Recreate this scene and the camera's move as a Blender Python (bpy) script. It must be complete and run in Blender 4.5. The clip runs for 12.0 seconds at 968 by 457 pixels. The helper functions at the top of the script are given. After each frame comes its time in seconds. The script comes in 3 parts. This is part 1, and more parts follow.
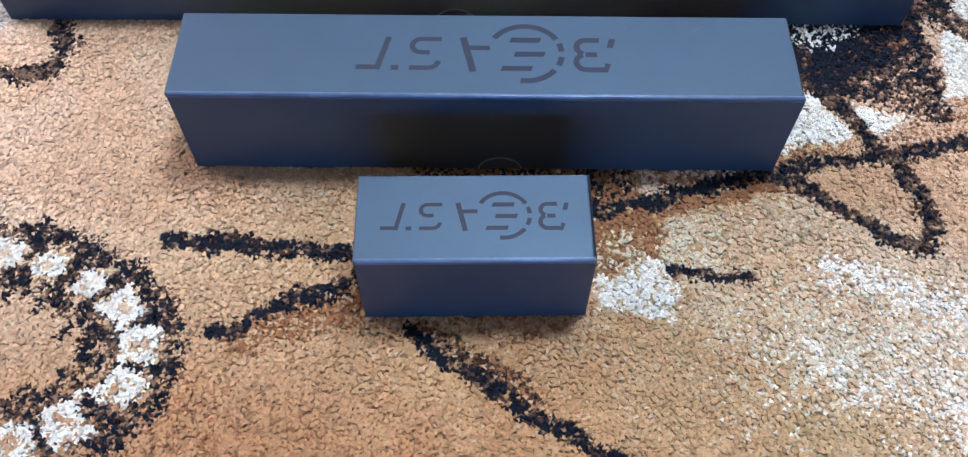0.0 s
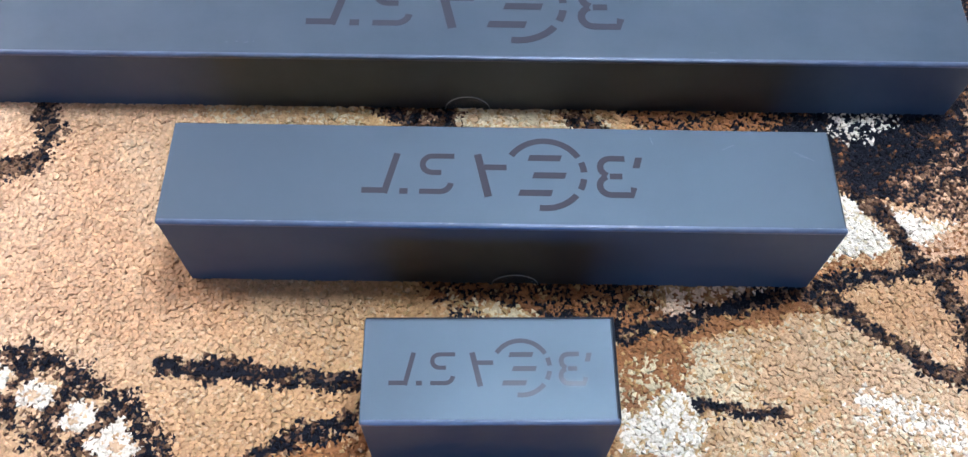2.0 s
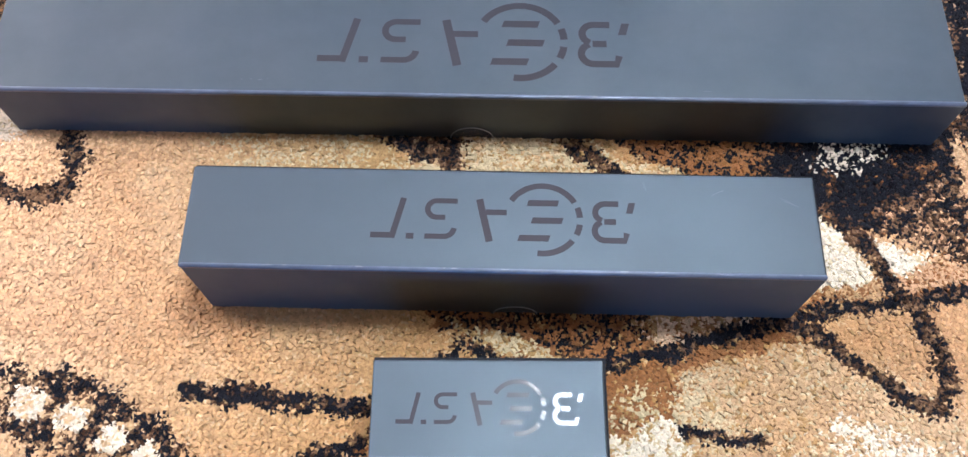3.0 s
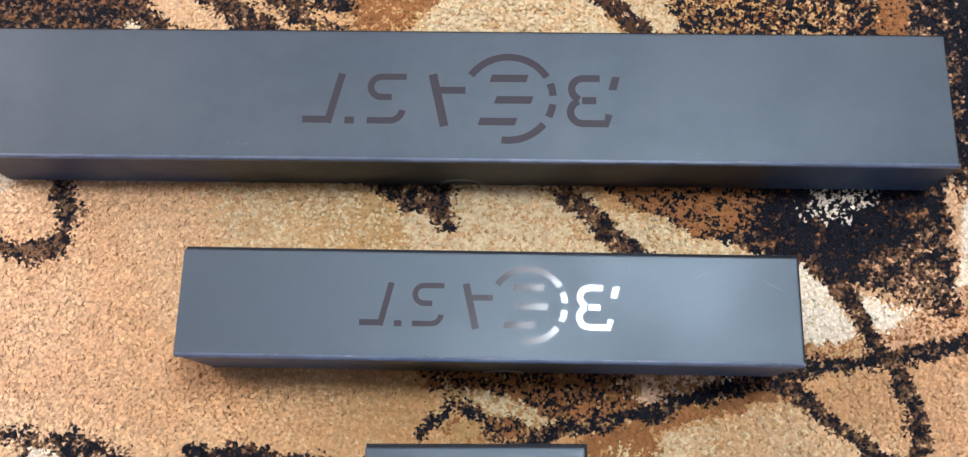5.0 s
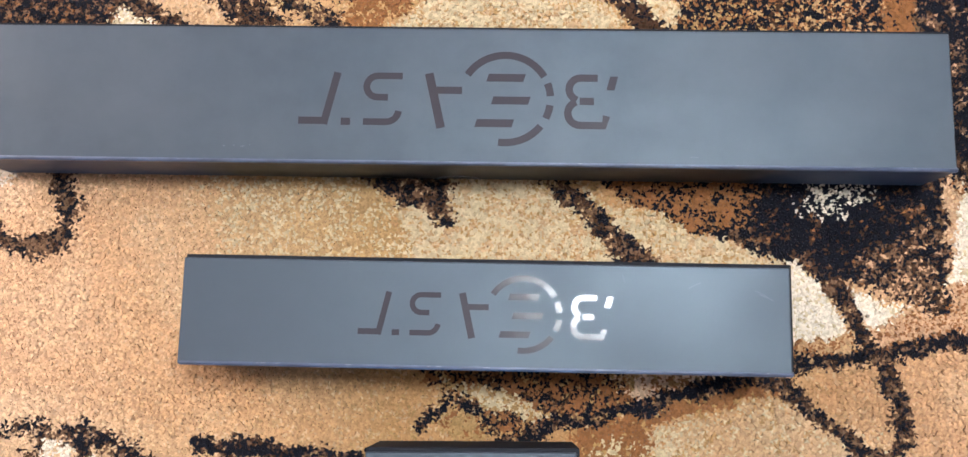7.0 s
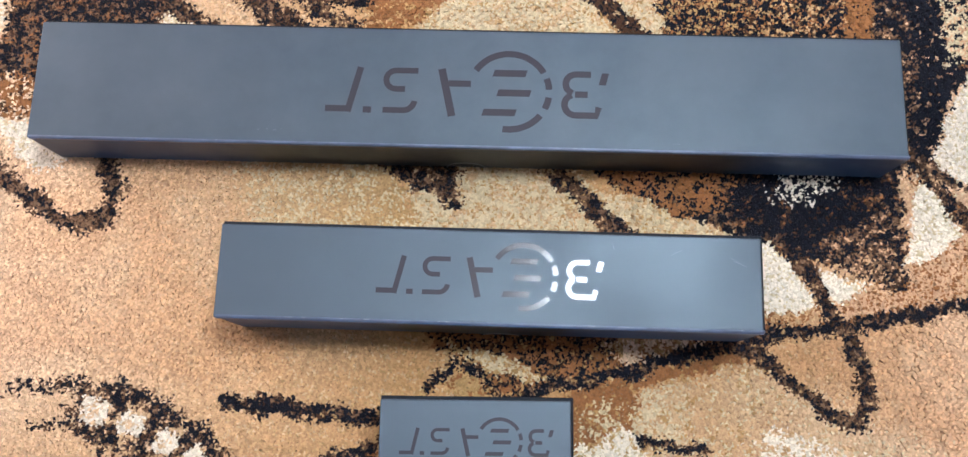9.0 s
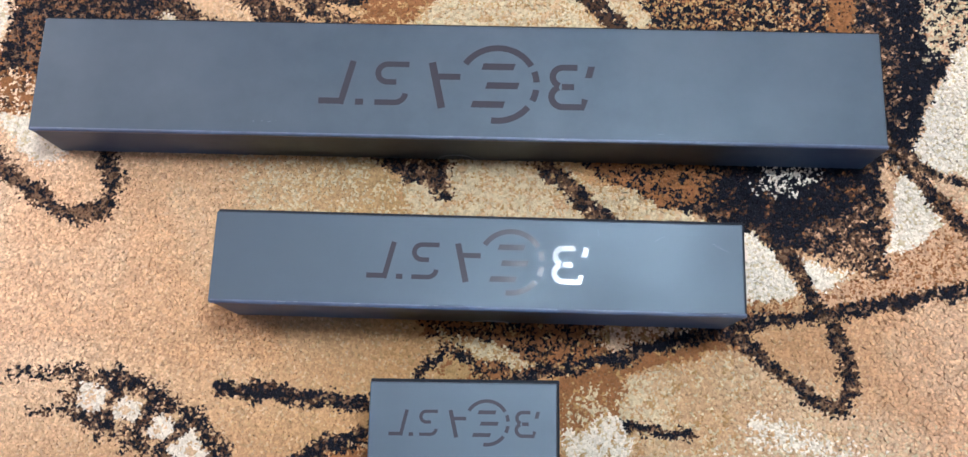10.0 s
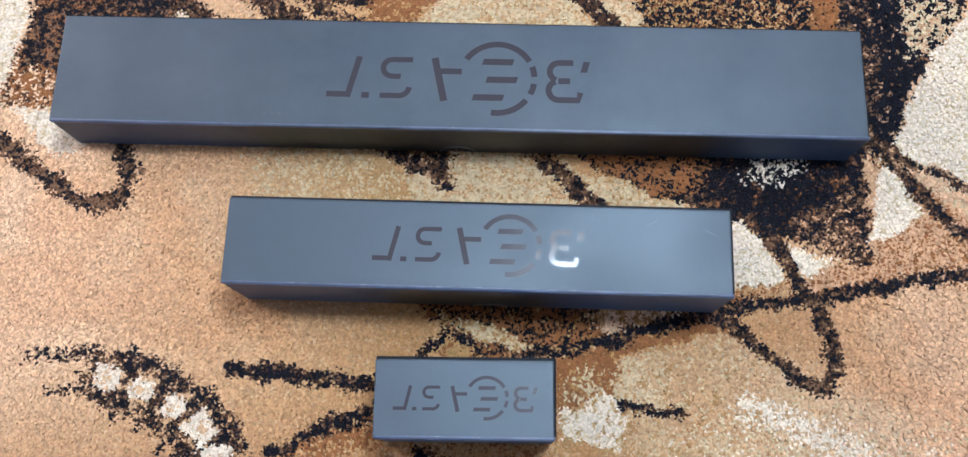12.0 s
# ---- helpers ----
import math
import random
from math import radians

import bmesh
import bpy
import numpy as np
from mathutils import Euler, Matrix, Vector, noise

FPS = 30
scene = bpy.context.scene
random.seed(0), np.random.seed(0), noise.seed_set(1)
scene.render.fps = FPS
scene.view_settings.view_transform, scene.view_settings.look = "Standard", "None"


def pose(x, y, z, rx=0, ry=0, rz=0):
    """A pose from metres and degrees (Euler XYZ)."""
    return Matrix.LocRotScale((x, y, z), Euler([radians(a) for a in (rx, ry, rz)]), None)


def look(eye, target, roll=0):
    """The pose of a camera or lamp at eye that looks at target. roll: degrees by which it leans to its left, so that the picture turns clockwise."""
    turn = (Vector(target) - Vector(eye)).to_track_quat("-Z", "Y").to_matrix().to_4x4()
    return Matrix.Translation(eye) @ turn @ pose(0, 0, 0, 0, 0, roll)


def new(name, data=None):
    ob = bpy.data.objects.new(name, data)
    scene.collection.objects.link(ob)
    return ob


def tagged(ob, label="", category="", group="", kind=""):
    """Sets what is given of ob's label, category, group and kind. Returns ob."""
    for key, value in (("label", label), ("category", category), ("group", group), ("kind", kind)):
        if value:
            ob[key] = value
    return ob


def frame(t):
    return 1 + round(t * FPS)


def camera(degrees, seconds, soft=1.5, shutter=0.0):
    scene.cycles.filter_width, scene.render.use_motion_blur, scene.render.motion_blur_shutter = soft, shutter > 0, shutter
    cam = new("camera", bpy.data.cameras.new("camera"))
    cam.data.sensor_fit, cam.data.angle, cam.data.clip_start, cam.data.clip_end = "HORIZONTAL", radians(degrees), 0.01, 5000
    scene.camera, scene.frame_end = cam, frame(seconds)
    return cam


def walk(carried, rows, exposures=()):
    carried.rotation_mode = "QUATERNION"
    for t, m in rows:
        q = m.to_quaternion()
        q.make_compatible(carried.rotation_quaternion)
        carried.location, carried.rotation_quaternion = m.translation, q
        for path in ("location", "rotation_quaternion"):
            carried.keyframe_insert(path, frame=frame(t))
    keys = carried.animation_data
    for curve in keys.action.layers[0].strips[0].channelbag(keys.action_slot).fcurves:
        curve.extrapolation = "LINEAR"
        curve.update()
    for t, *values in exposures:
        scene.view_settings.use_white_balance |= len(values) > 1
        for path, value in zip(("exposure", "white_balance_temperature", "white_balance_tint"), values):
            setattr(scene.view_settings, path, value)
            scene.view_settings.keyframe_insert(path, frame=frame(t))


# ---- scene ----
cam = camera(54.4, 12.0, soft=1.4)
PATH = [
    (0, (0.002, -0.024, 0.686), (0.004, 1.054, -0.998), 0.6),
    (0.5, (-0.002, 0.025, 0.684), (0.006, 1.08, -1.015), 1.0),
    (1, (-0.001, 0.063, 0.682), (-0.008, 1.097, -1.029), 0.4),
    (1.5, (-0.008, 0.112, 0.694), (-0.004, 1.093, -1.049), 0.9),
    (2, (-0.011, 0.13, 0.716), (-0.009, 1.109, -1.028), 1.0),
    (2.5, (-0.006, 0.146, 0.756), (-0.025, 1.092, -1.006), 0.1),
    (4.3, (0.004, 0.305, 0.871), (-0.024, 0.927, -1.03), -1.2),
    (4.5, (0.011, 0.313, 0.875), (-0.027, 0.947, -1.022), -2.1),
    (5, (0.015, 0.372, 0.875), (-0.028, 0.911, -1.051), -3.5),
    (5.5, (0.016, 0.436, 0.874), (-0.024, 0.839, -1.084), -4.8),
    (6, (0.022, 0.477, 0.88), (-0.029, 0.824, -1.089), -7.4),
    (6.5, (0.018, 0.489, 0.884), (-0.026, 0.818, -1.088), -6.4),
    (7, (0.022, 0.468, 0.903), (-0.03, 0.783, -1.071), -8.2),
    (7.2, (0.019, 0.468, 0.917), (-0.025, 0.749, -1.062), -7.8),
    (8.8, (0.009, 0.377, 0.978), (-0.025, 0.806, -0.975), -3.0),
    (9, (0.016, 0.363, 0.985), (-0.027, 0.817, -0.963), -3.6),
    (9.5, (0.033, 0.337, 0.993), (-0.026, 0.827, -0.946), -5.1),
    (10, (0.034, 0.325, 0.998), (-0.021, 0.824, -0.938), -4.5),
    (10.5, (0.03, 0.323, 1.004), (-0.022, 0.82, -0.933), -4.1),
    (11, (0.024, 0.305, 1.015), (-0.02, 0.823, -0.917), -3.1),
    (11.5, (0.029, 0.292, 1.024), (-0.021, 0.817, -0.905), -3.6),
    (12, (0.034, 0.28, 1.033), (-0.018, 0.818, -0.892), -3.7),
]
walk(cam, [(t, look(eye, target, roll)) for t, eye, target, roll in PATH],
     exposures=[(0.0, 0.06, 4950, 9), (1.5, 0.10, 5150, 10), (2.0, 0.28, 5450, 11), (2.5, 0.34, 5850, 12), (4.5, -0.02, 6300, 13), (7.0, 0.04, 6450, 14), (9.0, -0.02, 6050, 12), (12.0, -0.11, 5750, 11)])

# ---- world and light ----
world = bpy.data.worlds.new("world")
scene.world = world
world.use_nodes = True
wn = world.node_tree
sky = wn.nodes.new("ShaderNodeTexSky")
sky.sky_type, sky.sun_disc = "NISHITA", False
sky.sun_elevation, sky.sun_rotation = radians(35), radians(200)
wn.links.new(sky.outputs[0], wn.nodes["Background"].inputs[0])
wn.nodes["Background"].inputs[1].default_value = 0.1

LAMP_GLOW = 108.0
WINDOW_WATTS = 26.0
WEST_WATTS = 62.0

# the room closes round the carpet: x0, x1, y0, y1, height
RX0, RX1, RY0, RY1, RH = -2.1, 2.0, -1.9, 2.5, 2.52
FLOOR_Z = -0.014


# ---- materials ----
def material(name, colour=(0.5, 0.5, 0.5), rough=0.5, metal=0.0, spec=0.5):
    m = bpy.data.materials.new(name)
    m.use_nodes = True
    b = m.node_tree.nodes["Principled BSDF"]
    b.inputs["Base Color"].default_value = (*colour, 1)
    b.inputs["Roughness"].default_value = rough
    b.inputs["Metallic"].default_value = metal
    b.inputs["Specular IOR Level"].default_value = spec
    return m, m.node_tree, b


def noise_tex(nt, scale, detail=4.0, rough=0.55, coord="Object", stretch=None):
    tc = nt.nodes.new("ShaderNodeTexCoord")
    n = nt.nodes.new("ShaderNodeTexNoise")
    n.inputs["Scale"].default_value, n.inputs["Detail"].default_value, n.inputs["Roughness"].default_value = scale, detail, rough
    if stretch:
        mp = nt.nodes.new("ShaderNodeMapping")
        mp.inputs["Scale"].default_value = stretch
        nt.links.new(tc.outputs[coord], mp.inputs[0])
        nt.links.new(mp.outputs[0], n.inputs["Vector"])
    else:
        nt.links.new(tc.outputs[coord], n.inputs["Vector"])
    return n.outputs["Fac"]


def ramp(nt, fac, stops):
    r = nt.nodes.new("ShaderNodeValToRGB")
    while len(r.color_ramp.elements) < len(stops):
        r.color_ramp.elements.new(0.5)
    for e, (p, c) in zip(r.color_ramp.elements, stops):
        e.position = p
        e.color = (*c, 1) if len(c) == 3 else c
    nt.links.new(fac, r.inputs[0])
    return r.outputs[0]


def grey(a):
    return (a, a, a)


def bump(nt, b, height, strength, distance):
    n = nt.nodes.new("ShaderNodeBump")
    n.inputs["Strength"].default_value, n.inputs["Distance"].default_value = strength, distance
    nt.links.new(height, n.inputs["Height"])
    nt.links.new(n.outputs[0], b.inputs["Normal"])


def card_material(name, low, high, r0, r1, smudge):
    """Matt laminated card: cloudy handling marks in colour and gloss, and a very fine tooth."""
    m, nt, b = material(name, spec=0.62)
    # blue put into the card's reflections, so the mirrored carpet looks less red
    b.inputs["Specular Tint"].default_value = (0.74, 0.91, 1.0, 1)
    cloud = noise_tex(nt, 9.0, 5.0, 0.6)
    nt.links.new(ramp(nt, cloud, [(0.3, low), (0.7, high)]), b.inputs["Base Color"])
    marks = noise_tex(nt, smudge, 6.0, 0.62, stretch=(1.0, 1.7, 1.0))
    nt.links.new(ramp(nt, marks, [(0.40, grey(r0)), (0.58, grey(r1))]), b.inputs["Roughness"])
    bump(nt, b, noise_tex(nt, 900.0, 2.0), 0.12, 0.0004)
    return m


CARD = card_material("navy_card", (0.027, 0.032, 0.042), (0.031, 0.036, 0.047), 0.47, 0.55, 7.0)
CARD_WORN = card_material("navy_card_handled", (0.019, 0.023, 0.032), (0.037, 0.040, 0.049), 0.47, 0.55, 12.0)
TRAY, _, _ = material("black_card", (0.010, 0.011, 0.015), 0.7, spec=0.15)
GLOSS, gnt, gb = material("glossy_varnish", (0.035, 0.031, 0.036), 0.16, spec=0.30)
nt_marks = noise_tex(gnt, 60.0, 4.0)
gnt.links.new(ramp(gnt, nt_marks, [(0.35, grey(0.08)), (0.7, grey(0.18))]), gb.inputs["Roughness"])
# highlight of the rounded fold, painted as a paler blue
EDGE, ent, eb = material("fold_highlight", (0.1, 0.13, 0.19), 0.35)
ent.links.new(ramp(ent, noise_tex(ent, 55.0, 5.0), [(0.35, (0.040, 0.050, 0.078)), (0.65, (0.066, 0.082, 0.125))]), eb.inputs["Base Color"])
SCRATCH, _, _ = material("lid_scratch", (0.050, 0.062, 0.080), 0.42)
SCUFF, _, _ = material("bare_card_scuff", (0.14, 0.15, 0.17), 0.8)

SEAL, snt, sb = material("clear_seal", (0.9, 0.92, 0.95), 0.12)
sb.inputs["Alpha"].default_value = 0.015
SEAL_RIM, rnt, rb = material("clear_seal_edge", (0.62, 0.64, 0.67), 0.2)
rb.inputs["Alpha"].default_value = 0.5

# woollen yarn: its dye comes from the colour that each tuft carries
YARN, ynt, yb = material("wool_yarn", (0.4, 0.3, 0.2), 0.9, spec=0.07)
dye = ynt.nodes.new("ShaderNodeVertexColor")
dye.layer_name = "dye"
isl = ynt.nodes.new("ShaderNodeNewGeometry")
hsv = ynt.nodes.new("ShaderNodeHueSaturation")
mr = ynt.nodes.new("ShaderNodeMapRange")
mr.inputs["To Min"].default_value, mr.inputs["To Max"].default_value = 0.78, 1.22
ynt.links.new(isl.outputs["Random Per Island"], mr.inputs["Value"])
ynt.links.new(mr.outputs[0], hsv.inputs["Value"])
ynt.links.new(dye.outputs["Color"], hsv.inputs["Color"])
ynt.links.new(hsv.outputs[0], yb.inputs["Base Color"])
yb.inputs["Sheen Weight"].default_value = 0.03
yb.inputs["Sheen Roughness"].default_value = 0.5
bump(ynt, yb, noise_tex(ynt, 950.0, 3.0), 0.6, 0.0010)

BACKING, bnt, bb = material("carpet_backing", (0.16, 0.10, 0.055), 0.95)
bnt.links.new(ramp(bnt, noise_tex(bnt, 220.0), [(0.3, (0.11, 0.065, 0.03)), (0.7, (0.2, 0.125, 0.06))]), bb.inputs["Base Color"])
PLASTER, pnt, pb = material("painted_plaster", (0.80, 0.79, 0.77), 0.85)
bump(pnt, pb, noise_tex(pnt, 60.0, 6.0), 0.2, 0.002)
PAPER, wnt, wb = material("wallpaper", (0.42, 0.38, 0.33), 0.85)
wnt.links.new(ramp(wnt, noise_tex(wnt, 14.0, 6.0), [(0.3, (0.27, 0.235, 0.20)), (0.7, (0.33, 0.29, 0.25))]), wb.inputs["Base Color"])
# the unseen north wall's blue is added to colour the lids' reflections
BLUE_REFLECTOR, bwnt, bwb = material("blue_reflector_wall", (0.30, 0.38, 0.52), 0.85)
bwnt.links.new(ramp(bwnt, noise_tex(bwnt, 14.0, 6.0), [(0.3, (0.27, 0.36, 0.52)), (0.7, (0.33, 0.43, 0.60))]), bwb.inputs["Base Color"])
BOARDS, fnt, fb = material("floor_boards", (0.25, 0.14, 0.07), 0.45)
fnt.links.new(ramp(fnt, noise_tex(fnt, 5.0, 8.0, stretch=(1, 14, 1)), [(0.3, (0.17, 0.09, 0.04)), (0.7, (0.30, 0.17, 0.085))]), fb.inputs["Base Color"])
FRAME_WHITE, _, _ = material("white_frame", (0.78, 0.78, 0.77), 0.4)
DIFFUSER, dnt, db = material("lamp_diffuser", (0.9, 0.9, 0.9), 0.5)
db.inputs["Emission Color"].default_value = (0.86, 0.95, 1.0, 1)
db.inputs["Emission Strength"].default_value = LAMP_GLOW
PANE, _, pab = material("window_glass", (1, 1, 1), 0.02)
pab.inputs["Transmission Weight"].default_value = 1.0


# ---- mesh helpers ----
def box_bm(size, centre, bevel=0.0, segments=2):
    bm = bmesh.new()
    bmesh.ops.create_cube(bm, size=1.0)
    bmesh.ops.scale(bm, vec=size, verts=bm.verts)
    bmesh.ops.translate(bm, vec=centre, verts=bm.verts)
    if bevel:
        bmesh.ops.bevel(bm, geom=bm.edges[:], offset=bevel, segments=segments, affect="EDGES", profile=0.5)
    return bm


def part(name, bm, mat, parent=None, label="", smooth=False):
    me = bpy.data.meshes.new(name)
    bm.to_mesh(me)
    bm.free()
    me.materials.append(mat)
    if smooth:
        me.polygons.foreach_set("use_smooth", [True] * len(me.polygons))
    ob = new(name, me)
    if parent:
        ob.parent = parent
    if label:
        tagged(ob, label)
    return ob


def prism(bm, outline, z0, z1):
    """A flat piece of any outline, from z0 to z1."""
    low = [bm.verts.new((x, y, z0)) for x, y in outline]
    top = [bm.verts.new((x, y, z1)) for x, y in outline]
    n = len(outline)
    bm.faces.new(top)
    bm.faces.new(low[::-1])
    for i in range(n):
        j = (i + 1) % n
        bm.faces.new((low[i], low[j], top[j], top[i]))


def band_bm(line, width, z0, z1, close=False):
    """A band of constant width along a line, as one flat piece with square ends."""
    pts = [Vector(p) for p in line]
    left, right = [], []
    for i, p in enumerate(pts):
        a, b = pts[max(i - 1, 0)], pts[min(i + 1, len(pts) - 1)]
        d = (b - a).normalized()
        n = Vector((-d.y, d.x))
        k = 1.0
        if 0 < i < len(pts) - 1:
            k = 1 / max(0.5, n.dot(Vector((-(p - a).y, (p - a).x)).normalized()))
        left.append(p + n * width * 0.5 * k)
        right.append(p - n * width * 0.5 * k)
    bm = bmesh.new()
    for i in range(len(pts) - 1):
        prism(bm, [tuple(right[i]), tuple(right[i + 1]), tuple(left[i + 1]), tuple(left[i])], z0, z1)
    bmesh.ops.remove_doubles(bm, verts=bm.verts, dist=1e-6)
    bmesh.ops.recalc_face_normals(bm, faces=bm.faces)
    return bm


def arc(cx, cy, r, a0, a1, n=24):
    return [(cx + r * math.cos(radians(a0 + (a1 - a0) * i / n)), cy + r * math.sin(radians(a0 + (a1 - a0) * i / n))) for i in range(n + 1)]


# ---- the room ----
W = 0.12


def structure(name, size, centre, mat, label):
    return tagged(part(name, box_bm(size, centre), mat), label, kind="structure")


rw, rd = RX1 - RX0, RY1 - RY0
mx, my = (RX0 + RX1) / 2, (RY0 + RY1) / 2
structure("floor", (rw, rd, 0.1), (mx, my, FLOOR_Z - 0.05), BOARDS, "brown wooden floor under the carpet")
structure("ceiling", (rw, rd, 0.1), (mx, my, RH + 0.05), PLASTER, "plain white plaster ceiling")
structure("wall_east", (W, rd + 2 * W, RH), (RX1 + W / 2, my, RH / 2), PAPER, "plain beige papered wall")
structure("wall_north", (rw, W, RH), (mx, RY1 + W / 2, RH / 2), BLUE_REFLECTOR, "unseen plain wall, coloured blue to tint reflections in the lids")
# south wall with a window opening
WX0, WX1, WZ0, WZ1 = -0.8, 0.8, 0.06, 0.9
wall_s = tagged(new("wall_south"), "plain beige papered wall with a low window", kind="structure")
ys = RY0 - W / 2
part("wall_panel", box_bm((WX0 - RX0, W, RH), ((RX0 + WX0) / 2, ys, RH / 2)), PAPER, wall_s)
part("wall_panel", box_bm((RX1 - WX1, W, RH), ((RX1 + WX1) / 2, ys, RH / 2)), PAPER, wall_s)
part("wall_panel", box_bm((WX1 - WX0, W, WZ0), (0, ys, WZ0 / 2)), PAPER, wall_s)
part("wall_panel", box_bm((WX1 - WX0, W, RH - WZ1), (0, ys, (RH + WZ1) / 2)), PAPER, wall_s)
win = tagged(new("window_1"), "unseen white framed window with two panes", kind="structure")
for x in (WX0 + 0.03, 0, WX1 - 0.03):
    part("window_frame", box_bm((0.06, 0.06, WZ1 - WZ0), (x, ys, (WZ0 + WZ1) / 2), 0.004), FRAME_WHITE, win)
for z in (WZ0 + 0.03, WZ1 - 0.03):
    for x in (-0.385, 0.385):
        part("window_frame", box_bm((0.71, 0.058, 0.06), (x, ys, z), 0.004), FRAME_WHITE, win)
for x in (-0.385, 0.385):
    pane = part("pane", box_bm((0.71, 0.006, WZ1 - WZ0 - 0.12), (x, ys, (WZ0 + WZ1) / 2)), PANE, win)
    pane.visible_shadow = False
# west wall with a taller window, unseen, added to brighten the carpet's west
VY0, VY1, VZ0, VZ1 = 0.9, 2.3, 0.85, 2.1
wall_w = tagged(new("wall_west"), "plain beige papered wall with an added, unseen window", kind="structure")
xw, vym = RX0 - W / 2, (VY0 + VY1) / 2
part("wall_panel", box_bm((W, VY0 - RY0 + W, RH), (xw, (VY0 + RY0 - W) / 2, RH / 2)), PAPER, wall_w)
part("wall_panel", box_bm((W, RY1 + W - VY1, RH), (xw, (VY1 + RY1 + W) / 2, RH / 2)), PAPER, wall_w)
part("wall_panel", box_bm((W, VY1 - VY0, VZ0), (xw, vym, VZ0 / 2)), PAPER, wall_w)
part("wall_panel", box_bm((W, VY1 - VY0, RH - VZ1), (xw, vym, (RH + VZ1) / 2)), PAPER, wall_w)
win = tagged(new("added_window"), "unseen white framed window with two panes", kind="structure")
for y in (VY0 + 0.03, vym, VY1 - 0.03):
    part("window_frame", box_bm((0.06, 0.06, VZ1 - VZ0), (xw, y, (VZ0 + VZ1) / 2), 0.004), FRAME_WHITE, win)
for y in (vym - 0.335, vym + 0.335):
    for z in (VZ0 + 0.03, VZ1 - 0.03):
        part("window_frame", box_bm((0.058, 0.61, 0.06), (xw, y, z), 0.004), FRAME_WHITE, win)
    pane = part("pane", box_bm((0.006, 0.61, VZ1 - VZ0 - 0.12), (xw, y, (VZ0 + VZ1) / 2)), PANE, win)
    pane.visible_shadow = False
# warm fill lamp in the added window, for the west of the carpet
sidelight = bpy.data.lights.new("unseen_window_light", "AREA")
sidelight.shape, sidelight.size, sidelight.size_y, sidelight.energy, sidelight.color = "RECTANGLE", 1.25, 1.1, WEST_WATTS, (1.0, 0.90, 0.84)
west_fill = new("unseen_window_light", sidelight)
west_fill.matrix_world = look((RX0 + 0.02, vym, (VZ0 + VZ1) / 2), (0, vym, 0.9))
area = bpy.data.lights.new("unseen_window_light", "AREA")
area.shape, area.size, area.size_y, area.energy, area.color = "RECTANGLE", 1.3, 0.5, WINDOW_WATTS, (0.07, 0.40, 1.0)
day = new("unseen_window_light", area)
day.matrix_world = look((0, RY0 + 0.02, 0.36), (0, 1.0, 0.2))

# ceiling lamp, mirrored in the varnish of the boxes
lamp = tagged(new("ceiling_lamp"), "lit white box lamp under the plain ceiling", "ceiling lamp")
lamp.location = (0.465, 0.885, RH)
part("diffuser", box_bm((0.52, 0.44, 0.065), (0, 0, -0.0465), 0.012, 3), DIFFUSER, lamp, "glowing white diffuser")
part("base_plate", box_bm((0.48, 0.40, 0.014), (0, 0, -0.007), 0.002), FRAME_WHITE, lamp)


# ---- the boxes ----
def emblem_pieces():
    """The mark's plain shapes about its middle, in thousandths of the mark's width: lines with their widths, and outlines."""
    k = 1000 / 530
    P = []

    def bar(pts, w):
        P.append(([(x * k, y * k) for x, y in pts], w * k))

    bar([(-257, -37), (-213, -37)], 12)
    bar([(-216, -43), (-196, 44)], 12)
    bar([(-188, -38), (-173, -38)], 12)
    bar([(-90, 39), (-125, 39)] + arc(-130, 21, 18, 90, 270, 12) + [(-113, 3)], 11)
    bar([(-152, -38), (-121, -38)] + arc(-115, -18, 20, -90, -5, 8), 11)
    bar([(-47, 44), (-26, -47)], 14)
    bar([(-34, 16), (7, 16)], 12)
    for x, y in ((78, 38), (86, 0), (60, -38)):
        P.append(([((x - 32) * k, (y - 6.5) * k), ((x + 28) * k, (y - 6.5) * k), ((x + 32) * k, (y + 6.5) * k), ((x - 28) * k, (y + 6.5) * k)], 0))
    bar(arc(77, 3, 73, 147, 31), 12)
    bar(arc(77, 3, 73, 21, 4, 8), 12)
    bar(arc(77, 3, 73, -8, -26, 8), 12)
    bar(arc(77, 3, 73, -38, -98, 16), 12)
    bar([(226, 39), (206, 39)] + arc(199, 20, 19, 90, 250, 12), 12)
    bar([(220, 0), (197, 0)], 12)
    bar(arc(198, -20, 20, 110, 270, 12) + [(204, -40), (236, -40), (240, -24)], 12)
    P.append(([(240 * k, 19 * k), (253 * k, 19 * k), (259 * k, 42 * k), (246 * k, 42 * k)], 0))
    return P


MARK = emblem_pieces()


def leaning(bm, h, lean):
    """Draws the front of a box in towards its foot."""
    for v in bm.verts:
        if v.co.y < 0:
            v.co.y += lean * (1 - v.co.z / h)
    return bm


